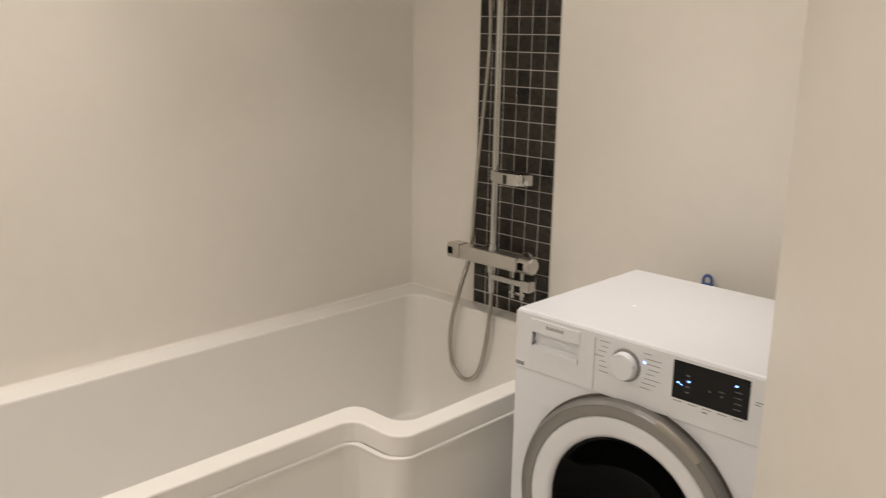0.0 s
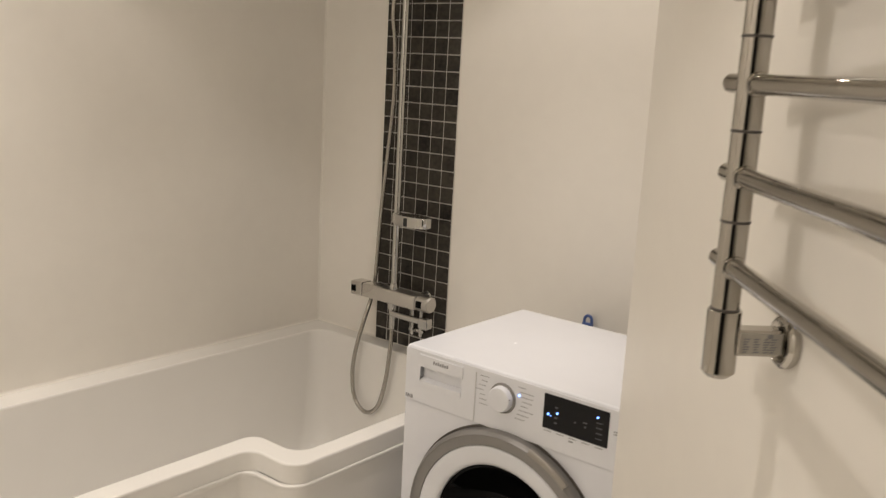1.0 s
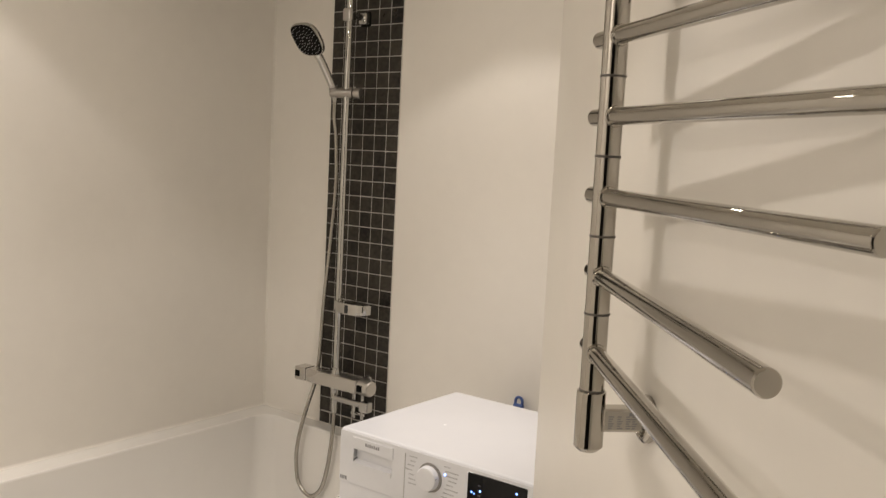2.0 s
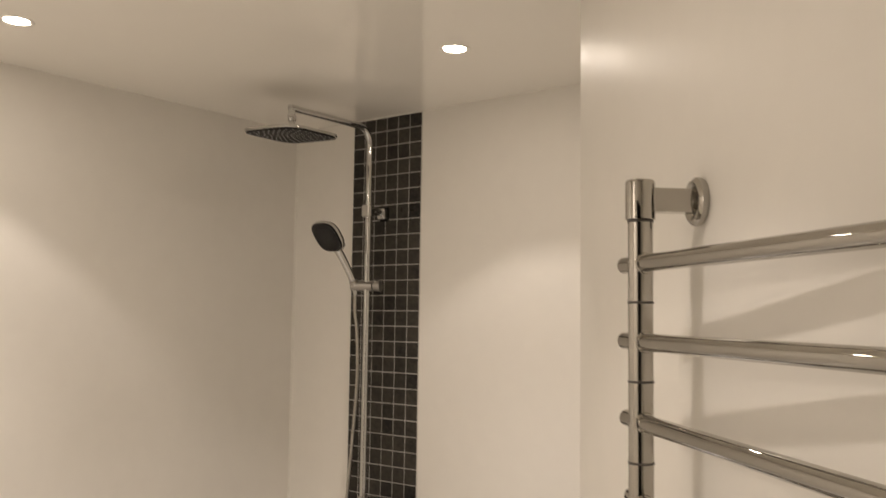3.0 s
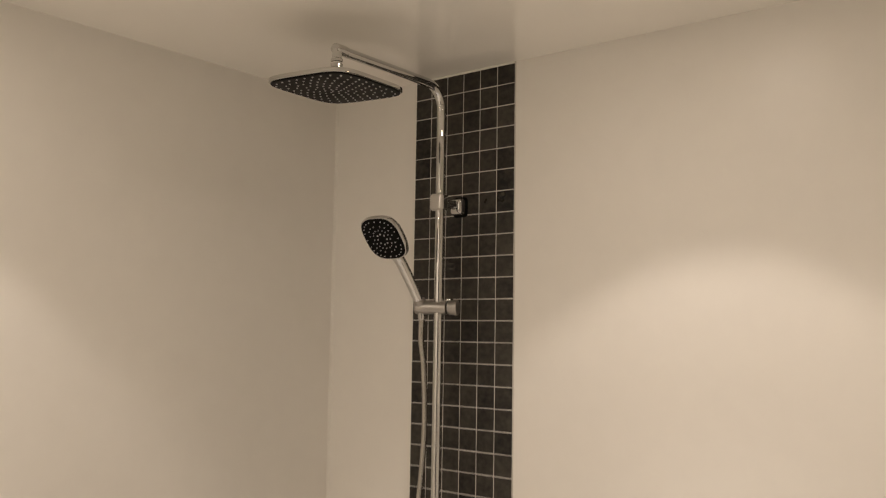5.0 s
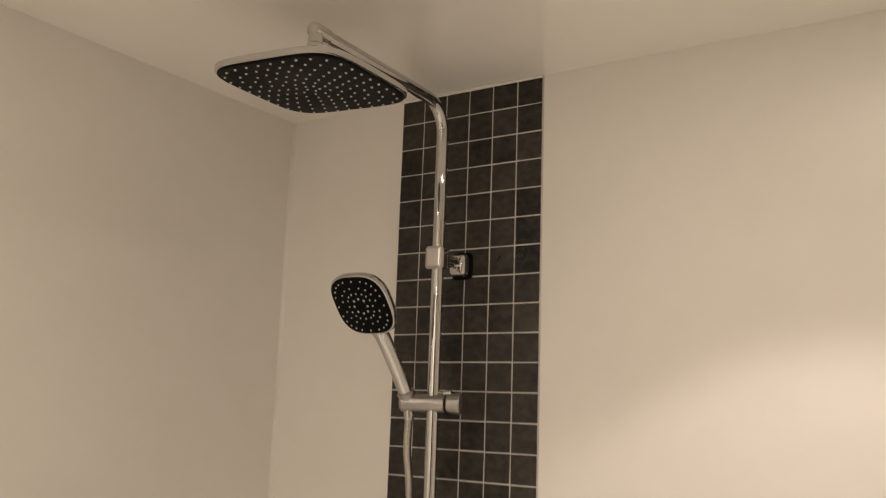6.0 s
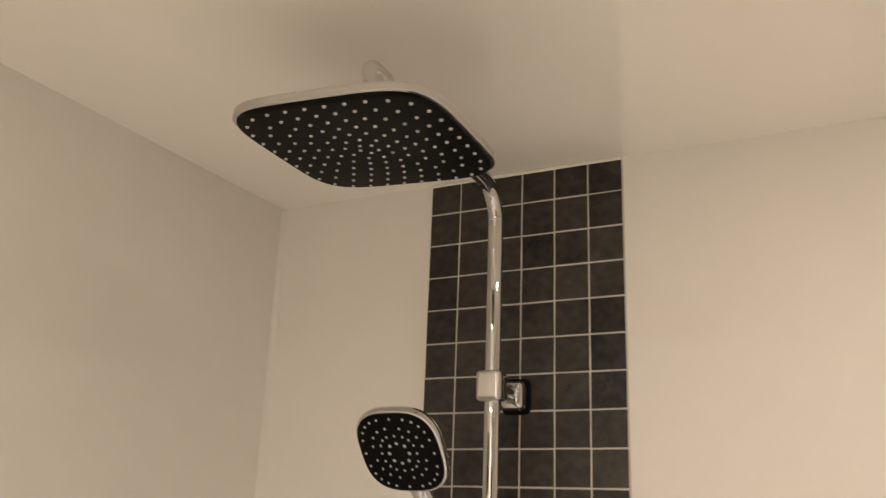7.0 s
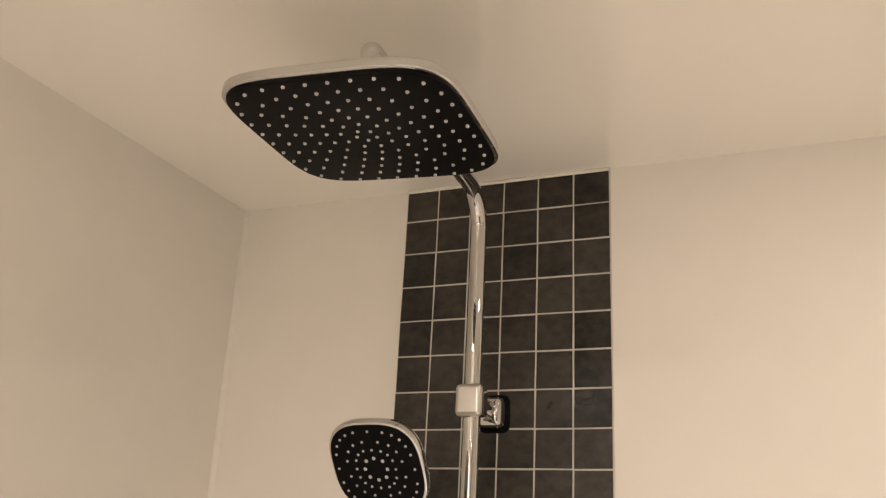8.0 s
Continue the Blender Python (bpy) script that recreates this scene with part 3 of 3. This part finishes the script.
def hand_shower():
    base = Vector((-0.196, -0.100, 1.672))
    hs = thing("hand_shower", base, "chrome hand shower with a black spray face on a metal hose", "hand shower")
    c = Vector((-0.2145, -0.208, 1.829))
    n = Vector((0.0, -0.78, -0.62)).normalized()
    side = n.cross(Vector((0, 0, 1))).normalized() * -1
    up = side.cross(n).normalized()
    if up.z < 0:
        up = -up

    def ring(s, depth, p=3.0, count=48):
        return [c + side * x + up * y - n * depth for x, y in squircle(0, 0, 0.056 * s, 0.056 * s, p, count)]

    head = part("spray_head", skin(bmesh.new(), [ring(0.93, -0.001), ring(0.985, 0.000), ring(1.0, 0.004), ring(0.99, 0.010), ring(0.90, 0.017), ring(0.55, 0.023), ring(0.15, 0.025)]), CHROME, hs, "chrome rounded-square head", smooth=50)
    part("spray_face", skin(bmesh.new(), [ring(0.945, 0.001), ring(0.94, -0.002), ring(0.88, -0.003), ring(0.3, -0.0032)]), BLACK, head, "black spray face", smooth=50)
    fine = mesh_of("nozzle", lathe((0, 0, 0), n, [(0, 0.0016), (0.0014, 0.0014), (0.002, 0.0009)], 8), NOZZLE)
    thick = mesh_of("nozzle", lathe((0, 0, 0), n, [(0, 0.0022), (0.0014, 0.0020), (0.002, 0.0012)], 8), NOZZLE)
    for r, count in ((0.24, 8), (0.42, 16), (0.60, 16), (0.82, 24)):
        for k in range(count):
            t = 2 * math.pi * (k + (0.5 if r == 0.60 else 0.0)) / count
            p = 2.0 + r
            x = 0.056 * r * math.copysign(abs(math.cos(t)) ** (2 / p), math.cos(t))
            y = 0.056 * r * math.copysign(abs(math.sin(t)) ** (2 / p), math.sin(t))
            nozzle(thick if count == 8 else fine, c + side * x + up * y + n * 0.0025, head)
    foot = Vector((-0.1950, -0.0965, 1.680))
    neck = c - up * 0.046 - n * 0.013
    path = smooth_path([foot, foot + (neck - foot) * 0.45 - n * 0.004, foot + (neck - foot) * 0.8 - n * 0.004, neck, c - up * 0.020 - n * 0.014], 6)
    bm = bmesh.new()
    rings = []
    for k, p in enumerate(path):
        d = (path[min(k + 1, len(path) - 1)] - path[max(k - 1, 0)]).normalized()
        b = side.cross(d).normalized()
        s = k / (len(path) - 1)
        w = 0.0118 + 0.0025 * s + 0.022 * (max(0, s - 0.55) / 0.45) ** 1.4
        h = 0.0105 + 0.002 * math.sin(s * math.pi) - 0.004 * max(0, s - 0.7) / 0.3
        rings.append([p + side * (w * math.cos(t)) + b * (h * math.sin(t)) for t in [2 * math.pi * j / 20 for j in range(20)]])
    part("handle", skin(bm, rings), CHROME, hs, smooth=60)
    part("hose_nut", lathe(foot + Vector((0, 0.002, -0.012)), (0.0, 0.12, -1), [(0, 0.0088), (0.012, 0.0088), (0.018, 0.0078)], 20), CHROME, hs)
    hose = smooth_path([foot + Vector((0, 0.004, -0.026)), (-0.1995, -0.088, 1.60), (-0.203, -0.072, 1.53), (-0.216, -0.052, 1.38), (-0.242, -0.040, 1.20), (-0.272, -0.031, 0.98), (-0.286, -0.030, 0.78), (-0.288, -0.046, 0.70), (-0.290, -0.078, 0.62),
                        (-0.302, -0.098, 0.52), (-0.306, -0.102, 0.44), (-0.290, -0.102, 0.365), (-0.240, -0.102, 0.333), (-0.190, -0.100, 0.366), (-0.164, -0.097, 0.45), (-0.154, -0.090, 0.56), (-0.158, -0.080, 0.650)], 26)
    part("hose", tube(hose, 0.0068, 12, ridges=0.035), HOSE, hs, "flexible metal hose hanging in a loop", smooth=180)
    part("hose_end", lathe((-0.159, -0.079, 0.630), (0, 0, 1), [(0, 0.0080), (0.010, 0.0105), (0.046, 0.0108), (0.050, 0.009)], 20), CHROME, hs)
    return hs


hand_shower()


# ---- towel rail ----
TX, TY = 1.330, -1.198
BARS = [(1.644, -40.0, 0.006), (1.5495, -40.0, 0.006), (1.454, -43.4, 0.004), (1.3585, -51.2, 0.0), (1.263, -52.0, 0.0)]


def towel_rail():
    tr = thing("towel_rail", (TX, TY, 1.15), "polished steel heated towel rail with five swivelling bars on the wall", "towel rail")
    part("pole", rod((TX, TY, 1.209), (TX, TY, 1.700), 0.0150, 28), STEEL, tr)
    part("top_cap", lathe((TX, TY, 1.697), (0, 0, 1), [(0, 0.0165), (0.001, 0.0180), (0.046, 0.0180), (0.049, 0.0165), (0.050, 0.010)], 32), STEEL, tr)
    part("bottom_cap", lathe((TX, TY, 1.143), (0, 0, 1), [(-0.004, 0.012), (0, 0.0165), (0.002, 0.0182), (0.071, 0.0182), (0.072, 0.0165)], 32), STEEL, tr)
    for z in (1.597, 1.502, 1.406, 1.311, 1.2155, 1.6955):
        part("joint_ring", lathe((TX, TY, z - 0.0016), (0, 0, 1), [(0, 0.0150), (0.0004, 0.0158), (0.0028, 0.0158), (0.0032, 0.0150)], 28), RING_DARK, tr, "dark joint ring")
    for z, turn, sag in BARS:
        d = Vector((math.cos(radians(turn)), math.sin(radians(turn)), -sag)).normalized()
        c = Vector((TX, TY, z))
        bar = part("bar", lathe(c - d * 0.047, d, [(0, 0.0088), (0.0016, 0.0106), (0.5622, 0.0106), (0.5640, 0.0102), (0.5650, 0.0090)], 32), STEEL, tr, "steel bar swung out from the pole")
        part("bar_collar", lathe(c + d * 0.0125, d, [(0, 0.0128), (0.0022, 0.0130), (0.0042, 0.0122), (0.0050, 0.0106)], 24, cap0=False, cap1=False), STEEL, bar)
    w = (EDGE - Vector((TX, TY))).dot(OUT)
    o3, a3 = Vector((OUT.x, OUT.y, 0)), Vector((ALONG.x, ALONG.y, 0))
    for z, low in ((1.722, False), (1.180, True)):
        bm = bmesh.new()
        c = Vector((TX, TY, z))
        sec = [(-0.010, -0.0145), (0.010, -0.0145), (0.012, -0.0120), (0.012, 0.0120), (0.010, 0.0145), (-0.010, 0.0145), (-0.012, 0.0120), (-0.012, -0.0120)]
        skin(bm, [[c + o3 * s + a3 * u + Vector((0, 0, v)) for u, v in sec] for s in (0.012, w - 0.006)])
        arm = part("bracket", bm, STEEL, tr, "flat steel wall bracket")
        part("flange", lathe(c + o3 * w, -o3, [(0.0003, 0.029), (0.004, 0.0305), (0.009, 0.0300), (0.0125, 0.0265), (0.0130, 0.0240), (0.0100, 0.0205), (0.0050, 0.0180), (0.0040, 0.0120)], 40), STEEL, arm, "round chrome wall flange")
        if low:
            q = c + a3 * 0.0117

            def strip(target, s0, ln, v, h, lift):
                skin(target, [[q + o3 * s + a3 * dd + Vector((0, 0, v + hh)) for dd, hh in ((0.0, -h), (0.0, h), (lift, h), (lift, -h))] for s in (s0, s0 + ln)])

            sb = bmesh.new()
            strip(sb, 0.016, w - 0.030, 0.0, 0.0118, 0.0005)
            plate = part("rating_plate", sb, LABEL, arm, "pale rating sticker with tiny print")
            lb = bmesh.new()
            strip(lb, 0.046, 0.006, 0.0085, 0.0022, 0.0009)
            for k in range(6):
                for m in range(4):
                    strip(lb, 0.020 + 0.0100 * m + 0.0012 * ((k * 3 + m) % 3), 0.0070 - 0.0014 * ((k + m) % 3), 0.0052 - 0.0029 * k, 0.0007, 0.0009)
            part("print", lb, INK, plate)
    return tr


towel_rail()


# ---- lamps and small things ----
def downlight(x, y):
    dl = thing("downlight", (x, y, CEIL), "recessed round ceiling downlight, switched on; three of the six are added fill", "downlight", "ceiling downlights")
    part("trim_ring", lathe((x, y, CEIL), (0, 0, -1), [(0, 0.0385), (0.0010, 0.0380), (0.0014, 0.036), (0.0014, 0.031), (0.0005, 0.0295)], 36, cap0=False, cap1=False), TRIM_WHITE, dl, smooth=60)
    part("lens", lathe((x, y, CEIL), (0, 0, -1), [(0.0006, 0.0285), (0.0016, 0.026), (0.0020, 0.010)], 32), LENS, dl, "glowing warm lens")
    return dl


# the last three are the added, unseen lamps
for lx, ly in LAMPS:
    downlight(lx, ly)


def stop_tap():
    st = thing("stop_tap", (0.510, 0.0, 0.77), "blue plastic stop tap on the wall behind the machine", "tap")
    part("tap_body", lathe((0.510, -0.002, 0.762), (0, -1, 0), [(0, 0.018), (0.004, 0.017), (0.010, 0.009), (0.016, 0.009)], 20), CHROME, st)
    loop = [(0.510 + 0.0115 * math.cos(radians(a)), -0.016, 0.799 + 0.0125 * math.sin(radians(a))) for a in range(-10, 191, 16)]
    part("tap_handle", tube([(0.5225, -0.016, 0.775)] + loop + [(0.4975, -0.016, 0.775)], 0.0042, 10), BLUE, st, "blue looped handle")
    part("tap_hub", box(0.494, 0.526, -0.024, -0.010, 0.764, 0.792, 0.004), BLUE, st)
    return st


stop_tap()


# ---- dark mosaic strip ----
def mosaic_strip():
    bottom = CEIL - 0.05 * 33.85
    strip = solid("mosaic_strip", box(-0.300, 0.000, -0.0035, 0.0, bottom, CEIL), GROUT, "dark slate mosaic strip with pale joints on the wall", "tiles")
    shapes = []
    rng = random.Random(4)
    for v in range(10):
        jig = lambda: rng.uniform(-0.0003, 0.0003)
        h = 0.0238
        base = [Vector((sx * h + jig(), 0.0, sz * h + jig())) for sx, sz in ((-1, -1), (1, -1), (1, 1), (-1, 1))]
        front = [Vector((p.x, -0.0007, p.z)) for p in base]
        face = [Vector((p.x * 0.975, -0.0012 + jig() * 0.4, p.z * 0.975)) for p in base]
        shapes.append(mesh_of("tile", skin(bmesh.new(), [base, front, face]), SLATE, 8))
    cut_mesh = mesh_of("tile", box(-0.0231, 0.0231, -0.0012, 0.0, -0.0193, 0.0193, 0.0004, 1), SLATE, 80)
    for r in range(34):
        for c in range(6):
            last = r == 33
            ob = new("tile", cut_mesh if last else shapes[rng.randrange(len(shapes))])
            ob.parent = strip
            ob.location = (-0.275 + 0.05 * c, -0.0034 + rng.uniform(-0.0002, 0.0001), CEIL - 0.025 - 0.05 * r + (0.0035 if last else 0))


mosaic_strip()
